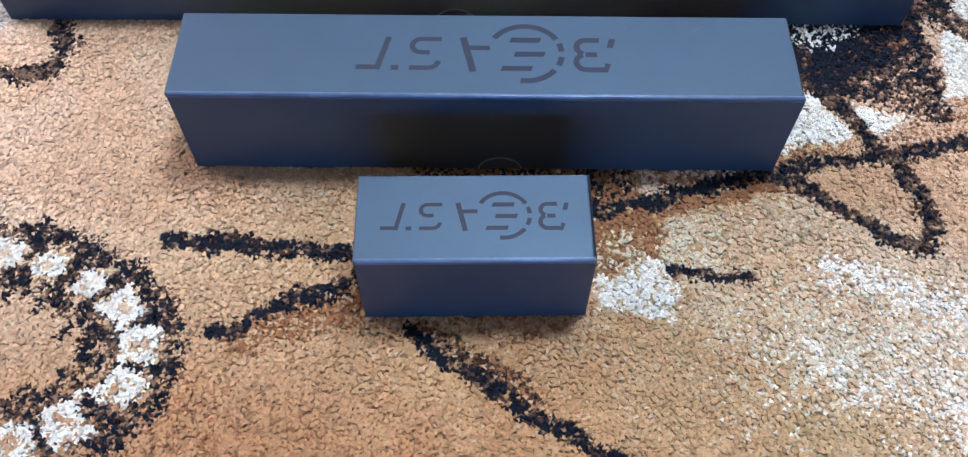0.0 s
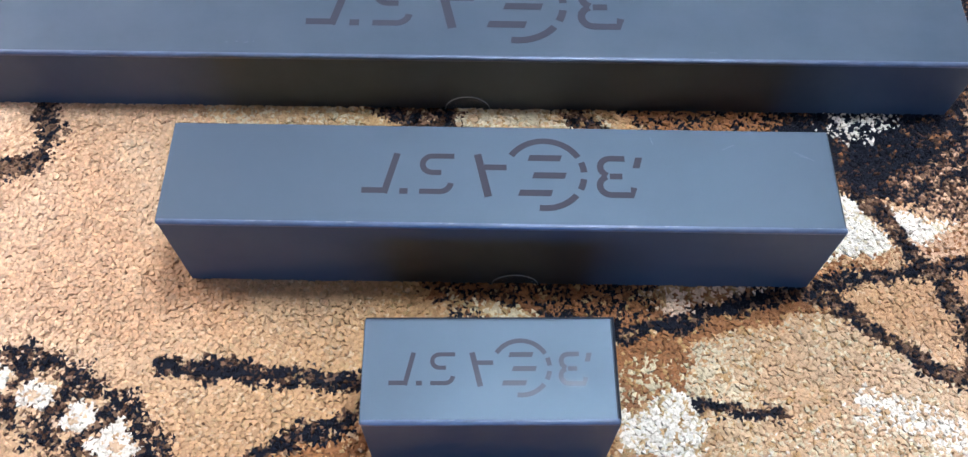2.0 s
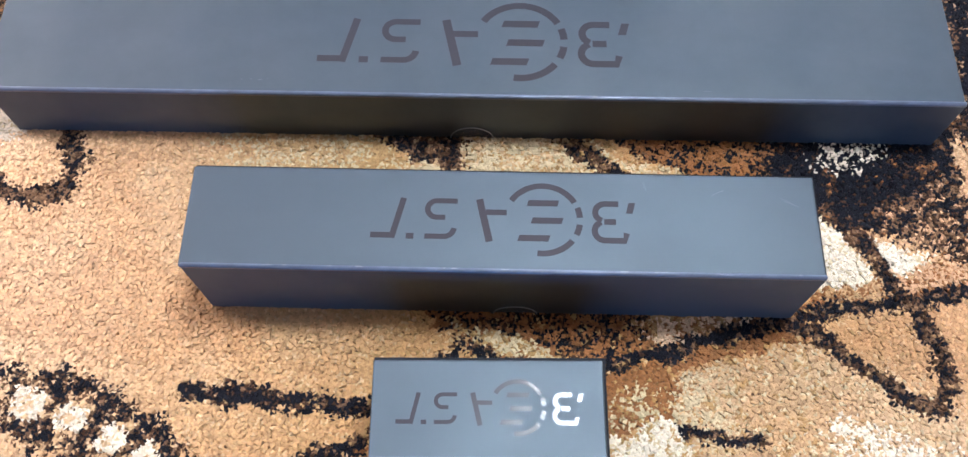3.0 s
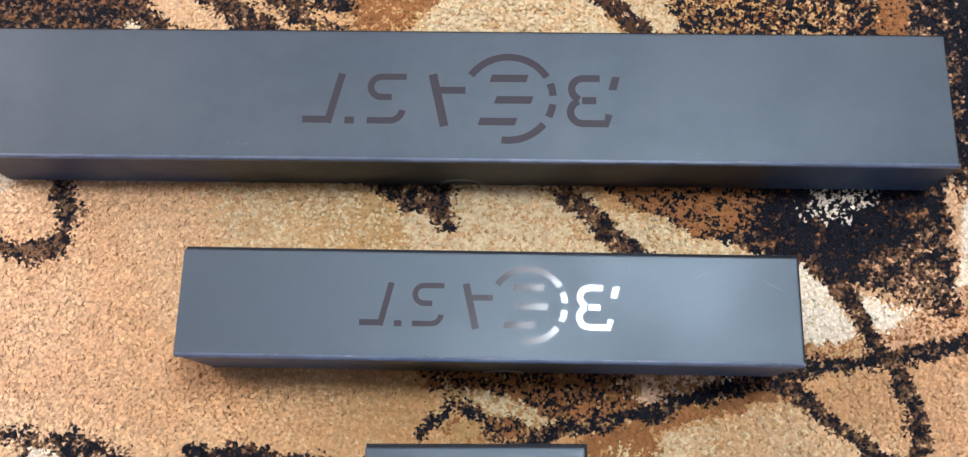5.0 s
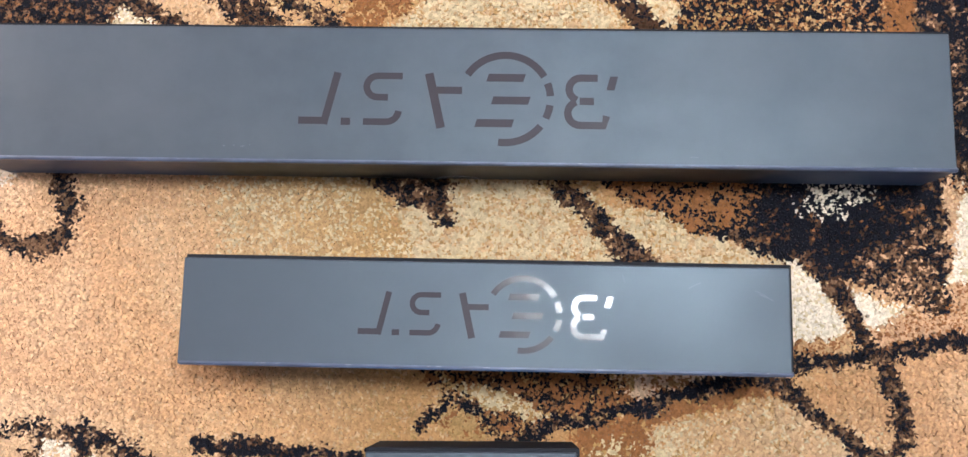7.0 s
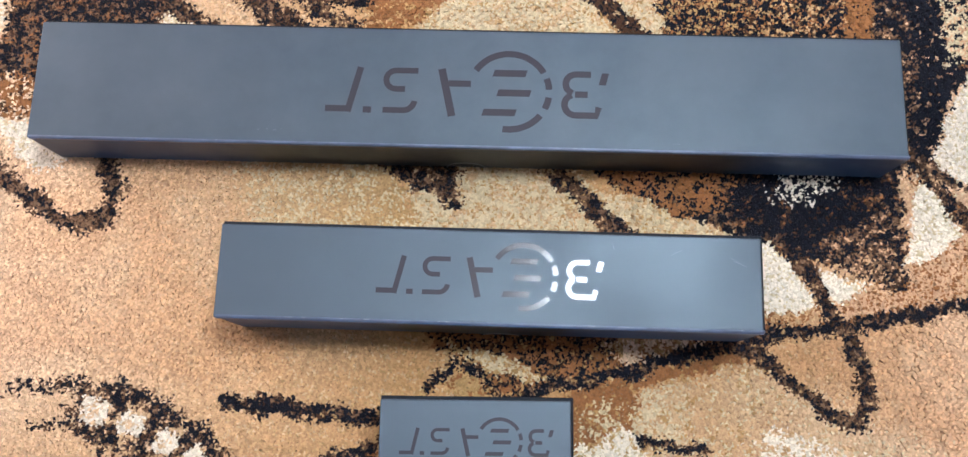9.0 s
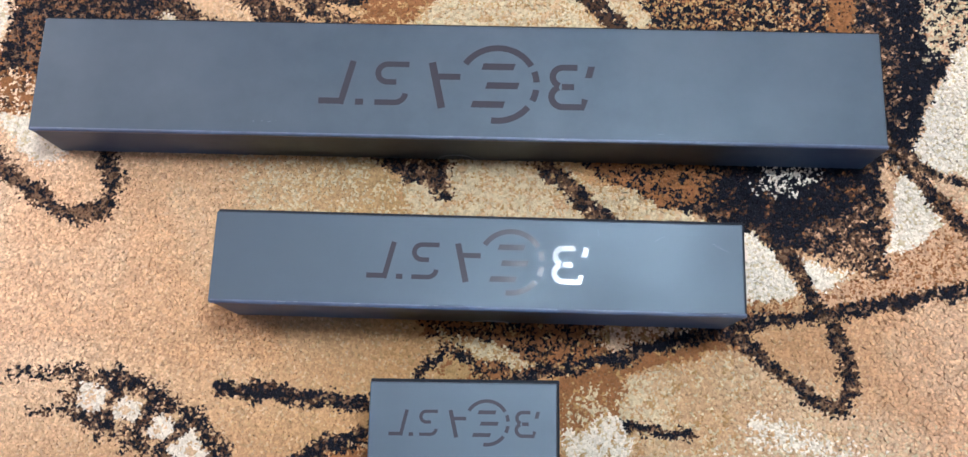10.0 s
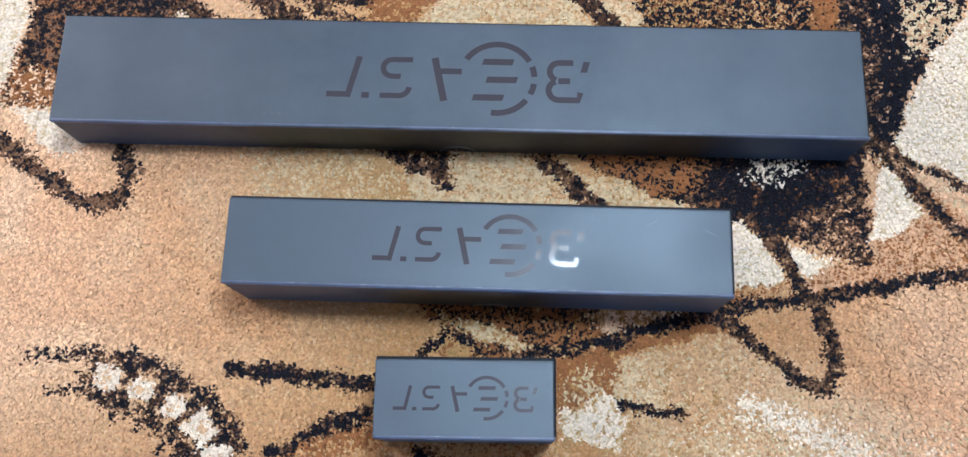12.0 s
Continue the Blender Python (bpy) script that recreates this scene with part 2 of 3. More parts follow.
def carton(centre, turn, w, d, h, mark_width, card, label, seal_x, seal_r, scuffs, scratches=(), mark_y=0.0, lean=0.001):
    ob = tagged(new("gift_box"), label, "box", group="three boxes in a row on the carpet")
    ob.matrix_world = pose(centre[0], centre[1], -0.006, 0, 0, turn)
    t = 0.0026
    # tray: walls just outside the lid at the sides and the back
    tray = leaning(box_bm((w, d - t + 0.0022, h - 0.0048), (0, (t + 0.0030) / 2, (h - 0.0048) / 2), 0.0009), h, lean)
    part("tray", tray, TRAY, ob, "black card tray under the lid")
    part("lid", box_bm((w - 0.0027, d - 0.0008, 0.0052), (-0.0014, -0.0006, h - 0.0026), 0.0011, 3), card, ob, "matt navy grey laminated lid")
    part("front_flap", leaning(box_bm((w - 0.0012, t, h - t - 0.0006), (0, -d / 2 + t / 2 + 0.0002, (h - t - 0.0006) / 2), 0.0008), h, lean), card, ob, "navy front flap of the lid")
    # the fold's paler colour stands in for the highlight along it
    part("folded_edge", box_bm((w - 0.0012, 0.0048, 0.0054), (-0.0004, -d / 2 + 0.0014, h - 0.0024), 0.0023, 4), EDGE, ob, "rounded fold along the front edge, its highlight painted paler", smooth=True)
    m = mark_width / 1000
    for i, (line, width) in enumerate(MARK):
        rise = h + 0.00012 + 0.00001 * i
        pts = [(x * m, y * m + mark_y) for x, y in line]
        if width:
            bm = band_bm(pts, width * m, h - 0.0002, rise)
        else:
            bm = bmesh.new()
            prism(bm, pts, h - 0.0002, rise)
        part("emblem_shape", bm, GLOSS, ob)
    # clear round seal over the lower edge of the front flap
    for y, sgn in ((-d / 2, -1),) if seal_r else ():
        seal = part("seal", seal_bm(seal_r, 0.0003), SEAL, ob, "clear round sticky seal")
        seal.matrix_local = pose(seal_x, y + sgn * 0.0004 + 0.96 * lean, 0.0045, 90 - math.degrees(math.atan2(lean, h)) * sgn, 0, 0)
        rim = part("seal_edge", band_bm(arc(0, 0, seal_r, 0, 180, 28), 0.0007, 0.0, 0.0007), SEAL_RIM, seal)
    rnd = random.Random(int(w * 1000))
    for i in range(scuffs):
        x = rnd.uniform(-w * 0.47, w * 0.47)
        ln = rnd.uniform(0.0015, 0.006)
        part("scuff", band_bm([(x, -d / 2 + 0.0018), (x + ln, -d / 2 + 0.0019)], rnd.uniform(0.0003, 0.0007), h - 0.0006, h + 0.0005), SCUFF, ob)
    for x0, y0, x1, y1, wd in scratches:
        part("scratch", band_bm([(x0, y0), ((x0 + x1) / 2, (y0 + y1) / 2 + 0.0003), (x1, y1)], wd, h - 0.0003, h + 0.00005), SCRATCH, ob)
    return ob


def seal_bm(r, t):
    bm = bmesh.new()
    prism(bm, arc(0, 0, r, 0, 180, 28), 0, t)
    return bm


carton((-0.0042, 0.3682), 1.1, 0.181, 0.0785, 0.0965, 0.147, CARD, "small matt navy card box with a glossy mark on its lid", 0.0, 0.0, 3)
carton((0.0035, 0.5212), 0.05, 0.5200, 0.0915, 0.1100, 0.222, CARD, "long matt navy card box with a glossy mark on its lid", 0.013, 0.0195, 13,
       [(-0.008, -0.0446, 0.006, -0.0446, 0.0009), (0.172, 0.026, 0.182, 0.031, 0.0005), (0.231, 0.022, 0.243, 0.017, 0.0006), (0.228, 0.025, 0.238, 0.020, 0.0004), (0.116, 0.037, 0.118, 0.030, 0.0004)], 0.0, 0.0040)
carton((-0.0265, 0.7222), 0.17, 0.8960, 0.1285, 0.0830, 0.298, CARD_WORN, "longest navy card box, smudged lid with a glossy mark", -0.001, 0.0210, 6,
       [(-0.212, -0.050, -0.2105, -0.0503, 0.0010), (-0.203, -0.0495, -0.2015, -0.0495, 0.0008), (-0.196, -0.0505, -0.1925, -0.050, 0.0008), (-0.188, -0.0492, -0.187, -0.049, 0.0007), (0.21, -0.055, 0.217, -0.0553, 0.0004)], -0.0045, 0.003)


# ---- the carpet ----
def vnoise(x, y, size, seed):
    """Smooth random field in 0..1 with cells of the given size."""
    g = np.random.RandomState(seed).rand(128, 128)
    u, v = x / size + 40.37, y / size + 40.71
    i, j = np.floor(u).astype(int), np.floor(v).astype(int)
    fu, fv = u - i, v - j
    fu, fv = fu * fu * (3 - 2 * fu), fv * fv * (3 - 2 * fv)
    i0, i1, j0, j1 = i % 128, (i + 1) % 128, j % 128, (j + 1) % 128
    return (g[i0, j0] * (1 - fu) + g[i1, j0] * fu) * (1 - fv) + (g[i0, j1] * (1 - fu) + g[i1, j1] * fu) * fv


def smooth_line(pts, n=6):
    """More points along a line, rounded through the given ones."""
    p = [Vector(q) for q in pts]
    out = []
    for i in range(len(p) - 1):
        a, b, c, d = p[max(i - 1, 0)], p[i], p[i + 1], p[min(i + 2, len(p) - 1)]
        for s in range(n):
            t = s / n
            out.append(0.5 * ((2 * b) + (c - a) * t + (2 * a - 5 * b + 4 * c - d) * t * t + (3 * b - a - 3 * c + d) * t ** 3))
    return [tuple(q) for q in out] + [tuple(p[-1])]


def line_distance(x, y, pts):
    best = np.full(x.shape, 9.0)
    for (ax, ay), (bx, by) in zip(pts, pts[1:]):
        dx, dy = bx - ax, by - ay
        t = np.clip(((x - ax) * dx + (y - ay) * dy) / (dx * dx + dy * dy + 1e-12), 0, 1)
        best = np.minimum(best, np.hypot(x - ax - t * dx, y - ay - t * dy))
    return best


def area_distance(x, y, pts):
    """Distance to an outline, negative inside it."""
    inside = np.zeros(x.shape, bool)
    ring = list(pts) + [pts[0]]
    for (ax, ay), (bx, by) in zip(ring, ring[1:]):
        if ay != by:
            inside ^= ((ay > y) != (by > y)) & (x < (bx - ax) * (y - ay) / (by - ay) + ax)
    d = line_distance(x, y, ring)
    return np.where(inside, -d, d)


DYES = {
    "tan": (0.458, 0.252, 0.108), "pink": (0.72, 0.48, 0.31), "rose": (0.52, 0.30, 0.17), "rust": (0.262, 0.110, 0.040), "brown": (0.064, 0.030, 0.016), "umber": (0.170, 0.092, 0.050),
    "black": (0.008, 0.008, 0.012), "cream": (0.560, 0.430, 0.262), "white": (0.730, 0.610, 0.465), "beige": (0.520, 0.338, 0.185), "sand": (0.410, 0.246, 0.102),
}
NAMES = list(DYES)
PALETTE = 0.86 * np.array([DYES[n] for n in NAMES])


class Design:
    """Chooses a dye for every tuft, motif over motif."""

    def __init__(self, x, y, seed):
        r = np.random.RandomState(seed)
        self.n, self.rand = len(x), r
        wob = 0.010
        self.x = x + wob * (vnoise(x, y, 0.016, 3) - 0.5)
        self.y = y + wob * (vnoise(x, y, 0.016, 4) - 0.5)
        self.fine = r.rand(len(x))
        self.clump = vnoise(x, y, 0.0048, 8) * 0.58 + 0.42 * r.rand(len(x))
        self.clump = np.argsort(np.argsort(self.clump)) / len(x)
        self.dye = np.zeros(len(x), int)

    def put(self, mask, mix, single=False):
        """mix: shares of dyes, in clumps or tuft by tuft; what is left keeps its dye."""
        a, pick = 0.0, self.fine if single else self.clump
        for name, share in mix:
            m = mask & (pick >= a) & (pick < a + share)
            self.dye[m] = NAMES.index(name)
            a += share

    def ragged(self, d, edge):
        return d + edge * (self.rand.rand(self.n) - 0.5)

    def area(self, pts, mix, edge=0.006, single=False):
        self.put(self.ragged(area_distance(self.x, self.y, pts), edge) < 0, mix, single)

    def stroke(self, pts, width, mix, edge=0.007):
        pts = smooth_line(pts)
        self.put(self.ragged(line_distance(self.x, self.y, pts), edge) < width / 2, mix)

    def fade(self, cx, cy, rx, ry, mix):
        """A cloud of single tufts that thins out to its rim."""
        d = np.hypot((self.x - cx) / rx, (self.y - cy) / ry)
        self.put(self.rand.rand(self.n) > d ** 1.3, mix)


HOOK = [("black", 0.42), ("brown", 0.24), ("umber", 0.34)]
BLK = [("black", 0.68), ("brown", 0.16), ("umber", 0.12)]
DKB = [("black", 0.40), ("brown", 0.34), ("umber", 0.22)]
WHT = [("white", 0.82), ("cream", 0.18)]
CRM = [("cream", 0.62), ("sand", 0.15), ("beige", 0.23)]


def weave(x, y, seed):
    D = Design(x, y, seed)
    # ground of the carpet
    D.put(np.ones(D.n, bool), [("tan", 0.80), ("beige", 0.10), ("sand", 0.10)])
    # pale fields by the shortest box
    D.area([(0.157, 0.428), (0.271, 0.458), (0.40, 0.40), (0.55, 0.37), (0.55, 0.18), (0.30, 0.26), (0.165, 0.33)], [("beige", 0.75), ("cream", 0.12)], 0.03)
    D.fade(0.165, 0.40, 0.05, 0.05, [("cream", 0.7)])
    D.fade(0.33, 0.29, 0.17, 0.10, [("cream", 0.34), ("white", 0.14)])
    D.stroke([(0.300, 0.376), (0.354, 0.358), (0.40, 0.338), (0.46, 0.30)], 0.020, [("white", 0.85)], 0.022)
    D.stroke([(0.262, 0.298), (0.304, 0.272), (0.37, 0.242), (0.44, 0.21)], 0.020, [("white", 0.6)], 0.03)
    D.fade(0.44, 0.25, 0.17, 0.11, [("white", 0.34), ("pink", 0.34)])
    # warm brown round the strokes
    D.stroke([(-0.19, 0.307), (-0.15, 0.326), (-0.10, 0.342)], 0.026, [("rust", 0.75)], 0.018)
    D.area([(-0.30, 0.13), (-0.25, 0.235), (-0.18, 0.25), (-0.10, 0.20), (-0.12, 0.10)], [("rust", 0.25), ("sand", 0.5)], 0.06)
    D.fade(0.30, 0.235, 0.10, 0.03, [("sand", 0.8)])
    # thin rust strip: the small box's shadow, painted along its front
    D.area([(-0.11, 0.345), (-0.04, 0.335), (0.09, 0.34), (0.10, 0.31), (-0.08, 0.315)], [("rust", 0.22)], 0.02)
    # between the longest and the long box
    D.area([(-0.30, 0.70), (-0.10, 0.66), (-0.05, 0.57), (-0.12, 0.54), (-0.24, 0.56)], [("sand", 0.62), ("cream", 0.30)], 0.03)
    D.area([(-0.115, 0.70), (0.06, 0.70), (0.064, 0.65), (0.169, 0.578), (0.19, 0.52), (-0.05, 0.53), (-0.07, 0.575), (-0.085, 0.635)], CRM, 0.012)
    D.area([(0.07, 0.70), (0.099, 0.643), (0.158, 0.635), (0.238, 0.603), (0.31, 0.580), (0.33, 0.52), (0.2, 0.50), (0.15, 0.56)], CRM, 0.008)
    # dark field by the ends of the boxes
    D.area([(0.085, 0.70), (0.123, 0.655), (0.165, 0.632), (0.247, 0.597), (0.305, 0.578), (0.384, 0.556), (0.43, 0.533), (0.443, 0.53), (0.44, 0.60), (0.445, 0.66), (0.48, 0.72),
            (0.535, 0.80), (0.60, 0.90), (0.60, 1.1), (0.18, 1.1), (0.185, 0.80), (0.12, 0.74)], [("black", 0.66), ("brown", 0.14), ("umber", 0.16), ("rust", 0.04)], 0.008)
    D.area([(0.11, 0.67), (0.15, 0.640), (0.21, 0.612), (0.265, 0.620), (0.285, 0.66), (0.22, 0.68)], [("rust", 0.62), ("black", 0.32)], 0.012)
    D.area([(0.262, 0.67), (0.255, 0.612), (0.30, 0.585), (0.345, 0.572), (0.405, 0.590), (0.43, 0.70), (0.27, 0.70)], [("black", 0.84), ("brown", 0.15)], 0.02)
    D.area([(0.35, 0.585), (0.44, 0.63), (0.445, 0.535), (0.39, 0.555)], [("black", 0.40), ("brown", 0.26), ("umber", 0.26), ("rose", 0.08)], 0.015)
    D.area([(0.375, 0.558), (0.43, 0.585), (0.435, 0.545), (0.40, 0.54)], [("rose", 0.26), ("umber", 0.30), ("brown", 0.26), ("black", 0.14)], 0.02, True)
    D.stroke([(0.432, 0.60), (0.436, 0.56), (0.437, 0.533)], 0.008, BLK, 0.010)
    D.area([(0.295, 0.70), (0.372, 0.70), (0.365, 0.64), (0.340, 0.628), (0.305, 0.632)], [("white", 0.40), ("black", 0.6)], 0.018, True)
    # beyond the longest box
    D.area([(0.185, 0.79), (0.39, 0.79), (0.39, 1.0), (0.18, 1.0)], [("black", 0.50), ("rust", 0.18), ("sand", 0.20), ("brown", 0.12)], 0.01)
    D.area([(0.392, 0.78), (0.424, 0.78), (0.430, 0.90), (0.39, 0.90)], [("rust", 0.85), ("black", 0.1)], 0.012)
    D.area([(0.425, 0.67), (0.47, 0.69), (0.50, 0.76), (0.50, 0.92), (0.43, 0.92)], [("black", 0.60), ("brown", 0.16), ("umber", 0.20), ("rose", 0.04)], 0.012)
    D.area([(0.452, 0.66), (0.478, 0.68), (0.510, 0.77), (0.50, 0.93), (0.462, 0.93), (0.47, 0.78)], [("black", 0.92)], 0.012)
    D.area([(0.50, 0.79), (0.535, 0.80), (0.57, 0.85), (0.56, 0.93), (0.495, 0.93)], [("black", 0.4), ("cream", 0.4), ("rose", 0.2)], 0.01)
    D.area([(-0.70, 1.0), (-0.70, 0.70), (-0.572, 0.70), (-0.568, 0.79), (-0.553, 1.0)], WHT, 0.008)
    D.area([(-0.585, 0.705), (-0.50, 0.70), (-0.44, 0.72), (-0.44, 0.80), (-0.568, 0.785)], [("rust", 0.5), ("pink", 0.3), ("brown", 0.2)], 0.012)
    D.area([(-0.565, 0.755), (-0.40, 0.75), (-0.33, 0.80), (-0.345, 0.83), (-0.37, 0.86), (-0.36, 1.0), (-0.548, 1.0)], [("black", 0.50), ("brown", 0.24), ("umber", 0.20), ("rust", 0.06)], 0.01)
    D.area([(-0.565, 0.702), (-0.545, 0.680), (-0.497, 0.640), (-0.44, 0.67), (-0.50, 0.700)], WHT, 0.010)
    D.area([(-0.39, 0.822), (-0.37, 0.833), (-0.345, 0.818), (-0.33, 0.80), (-0.385, 0.79)], [("cream", 0.5), ("white", 0.3)], 0.010)
    D.stroke([(-0.40, 0.865), (-0.345, 0.832), (-0.295, 0.805), (-0.25, 0.78)], 0.022, DKB, 0.010)
    D.area([(-0.355, 0.87), (-0.33, 0.835), (-0.27, 0.805), (-0.22, 0.80), (-0.27, 0.845), (-0.30, 0.88)], [("beige", 0.35), ("tan", 0.65)], 0.006)
    D.stroke([(-0.32, 0.885), (-0.262, 0.843), (-0.218, 0.808), (-0.19, 0.78)], 0.030, DKB, 0.010)
    D.stroke([(-0.245, 0.885), (-0.198, 0.842), (-0.150, 0.810), (-0.12, 0.78)], 0.026, DKB, 0.012)
    D.stroke([(-0.21, 0.89), (-0.175, 0.862), (-0.145, 0.857)], 0.020, BLK, 0.010)
    D.area([(-0.130, 0.92), (-0.03, 0.92), (-0.053, 0.862), (-0.10, 0.826), (-0.125, 0.80), (-0.150, 0.825)], [("rust", 0.82), ("tan", 0.15)], 0.010)
    D.area([(-0.03, 0.95), (0.07, 0.95), (0.110, 0.855), (0.14, 0.81), (0.15, 0.78), (-0.13, 0.78), (-0.103, 0.813), (-0.055, 0.862)], CRM, 0.008)
    D.area([(0.11, 0.93), (0.16, 0.90), (0.192, 0.842), (0.178, 0.81), (0.16, 0.80), (0.12, 0.86)], CRM, 0.008)
    D.stroke([(0.075, 0.91), (0.112, 0.866), (0.147, 0.834), (0.19, 0.79)], 0.022, [("brown", 0.6), ("black", 0.35)], 0.008)
    # at the east edge: pale field and dark lines
    D.area([(0.62, 0.92), (0.575, 0.85), (0.520, 0.778), (0.476, 0.680), (0.51, 0.662), (0.56, 0.64), (0.7, 0.60), (0.8, 0.9)], [("white", 0.78), ("cream", 0.22)], 0.006, True)
    D.area([(0.46, 0.663), (0.51, 0.640), (0.56, 0.60), (0.56, 0.52), (0.445, 0.52), (0.443, 0.567)], [("rose", 0.7), ("rust", 0.3)], 0.02, True)
    D.area([(0.460, 0.660), (0.485, 0.635), (0.508, 0.597), (0.48, 0.580), (0.443, 0.566)], WHT, 0.006)
    D.stroke([(0.425, 0.695), (0.475, 0.672), (0.509, 0.652), (0.56, 0.632), (0.68, 0.60)], 0.014, DKB)
    D.stroke([(0.458, 0.682), (0.478, 0.655), (0.502, 0.625), (0.55, 0.575), (0.64, 0.50)], 0.016, DKB)
    D.stroke([(0.510, 0.642), (0.545, 0.622), (0.62, 0.585)], 0.018, [("beige", 0.7), ("cream", 0.3)])
    # pale triangle and bit by the long box
    D.area([(0.295, 0.585), (0.326, 0.556), (0.345, 0.517), (0.272, 0.496), (0.24, 0.55)], [("white", 0.80), ("cream", 0.20)], 0.006, True)
    D.area([(0.27, 0.500), (0.345, 0.519), (0.36, 0.50), (0.30, 0.480), (0.24, 0.475)], [("rust", 0.45), ("tan", 0.5)], 0.010)
    D.area([(0.343, 0.560), (0.375, 0.549), (0.399, 0.540), (0.366, 0.522)], WHT, 0.008)
    D.area([(0.366, 0.520), (0.40, 0.538), (0.47, 0.545), (0.47, 0.515), (0.375, 0.495)], [("rose", 0.65), ("rust", 0.35)], 0.012, True)
    # brown field under the long box, with its small loop
    D.area([(-0.07, 0.52), (0.15, 0.52), (0.13, 0.468), (0.19, 0.462), (0.13, 0.44), (0.067, 0.425), (0.00, 0.42), (-0.015, 0.452), (-0.055, 0.463)], [("rust", 0.52), ("black", 0.30), ("brown", 0.14)], 0.010)
    D.area([(-0.035, 0.464), (0.005, 0.464), (0.062, 0.437), (0.045, 0.428), (-0.005, 0.446)], [("cream", 0.55), ("sand", 0.45)], 0.008)
    D.area([(-0.045, 0.425), (-0.024, 0.447), (0.005, 0.42), (-0.01, 0.40)], [("sand", 0.7), ("rust", 0.3)], 0.006)
    D.stroke([(-0.058, 0.418), (-0.040, 0.440), (-0.024, 0.451), (-0.006, 0.440), (0.008, 0.420)], 0.009, BLK, 0.008)
    D.area([(0.12, 0.468), (0.20, 0.485), (0.255, 0.482), (0.20, 0.465), (0.14, 0.455)], [("pink", 0.6), ("rust", 0.3)], 0.008)
    D.area([(0.085, 0.42), (0.17, 0.448), (0.25, 0.475), (0.275, 0.460), (0.20, 0.442), (0.158, 0.428), (0.155, 0.385), (0.09, 0.36)], [("rust", 0.9)], 0.008)
    D.fade(0.125, 0.392, 0.035, 0.03, [("cream", 0.55)])
    D.area([(0.094, 0.372), (0.118, 0.365), (0.137, 0.389), (0.152, 0.382), (0.163, 0.374), (0.163, 0.328), (0.14, 0.330), (0.098, 0.334)], [("white", 0.72), ("cream", 0.14)], 0.006)
    # black strokes
    D.stroke([(-0.265, 0.399), (-0.224, 0.398), (-0.172, 0.393), (-0.112, 0.391), (-0.08, 0.392)], 0.018, BLK)
    D.stroke([(-0.215, 0.312), (-0.196, 0.321), (-0.150, 0.344), (-0.104, 0.362), (-0.07, 0.375)], 0.016, BLK)
    D.stroke([(-0.046, 0.317), (0.005, 0.286), (0.045, 0.258)], 0.014, [("brown", 0.5), ("rust", 0.35)], 0.012)
    D.stroke([(-0.058, 0.315), (-0.009, 0.281), (0.038, 0.247), (0.083, 0.221), (0.14, 0.19)], 0.014, BLK)
    D.stroke([(0.159, 0.374), (0.189, 0.370), (0.225, 0.366)], 0.012, BLK)
    D.stroke([(0.02, 0.412), (0.098, 0.431), (0.172, 0.454), (0.246, 0.477), (0.303, 0.488), (0.372, 0.496), (0.442, 0.511), (0.55, 0.535), (0.7, 0.56)], 0.016, BLK)
    D.stroke([(0.26, 0.482), (0.306, 0.448), (0.338, 0.420), (0.368, 0.400), (0.388, 0.404), (0.394, 0.425), (0.386, 0.460), (0.367, 0.502), (0.352, 0.531), (0.335, 0.560), (0.31, 0.585)], 0.018, DKB)
    D.stroke([(-0.118, 0.67), (-0.085, 0.648), (-0.055, 0.632), (-0.040, 0.622)], 0.018, DKB)
    D.area([(-0.100, 0.67), (-0.030, 0.67), (-0.036, 0.625), (-0.045, 0.619), (-0.085, 0.640)], DKB, 0.008)
    D.stroke([(0.050, 0.68), (0.086, 0.641), (0.120, 0.608), (0.158, 0.575), (0.20, 0.53)], 0.022, DKB, 0.008)
    # hook
    D.stroke([(-0.66, 0.70), (-0.60, 0.672), (-0.545, 0.645), (-0.494, 0.606), (-0.459, 0.588), (-0.434, 0.585), (-0.416, 0.600), (-0.409, 0.630), (-0.418, 0.652), (-0.428, 0.69)], 0.022, HOOK, 0.010)
    # band of pale lozenges in a dark curve
    rim = [(-0.48, 0.390), (-0.44, 0.392), (-0.402, 0.386), (-0.363, 0.377), (-0.325, 0.358), (-0.293, 0.336), (-0.273, 0.303), (-0.281, 0.265), (-0.314, 0.236), (-0.353, 0.220), (-0.40, 0.21)]
    D.stroke(rim[2:], 0.064, [("black", 0.14), ("brown", 0.20), ("umber", 0.30)], 0.016)
    D.stroke([(-0.49, 0.406), (-0.44, 0.413), (-0.39, 0.409), (-0.335, 0.393), (-0.285, 0.364), (-0.250, 0.326), (-0.240, 0.290), (-0.252, 0.250), (-0.29, 0.212)], 0.006, BLK, 0.014)
    D.stroke([(-0.46, 0.372), (-0.41, 0.367), (-0.36, 0.349), (-0.325, 0.325), (-0.306, 0.297), (-0.318, 0.272), (-0.36, 0.250), (-0.41, 0.24)], 0.006, BLK, 0.014)
    for (ax, ay), (bx, by) in zip(rim[2:], rim[3:]):
        cx, cy, nx, ny = (ax + bx) / 2, (ay + by) / 2, -(by - ay), bx - ax
        ln = math.hypot(nx, ny)
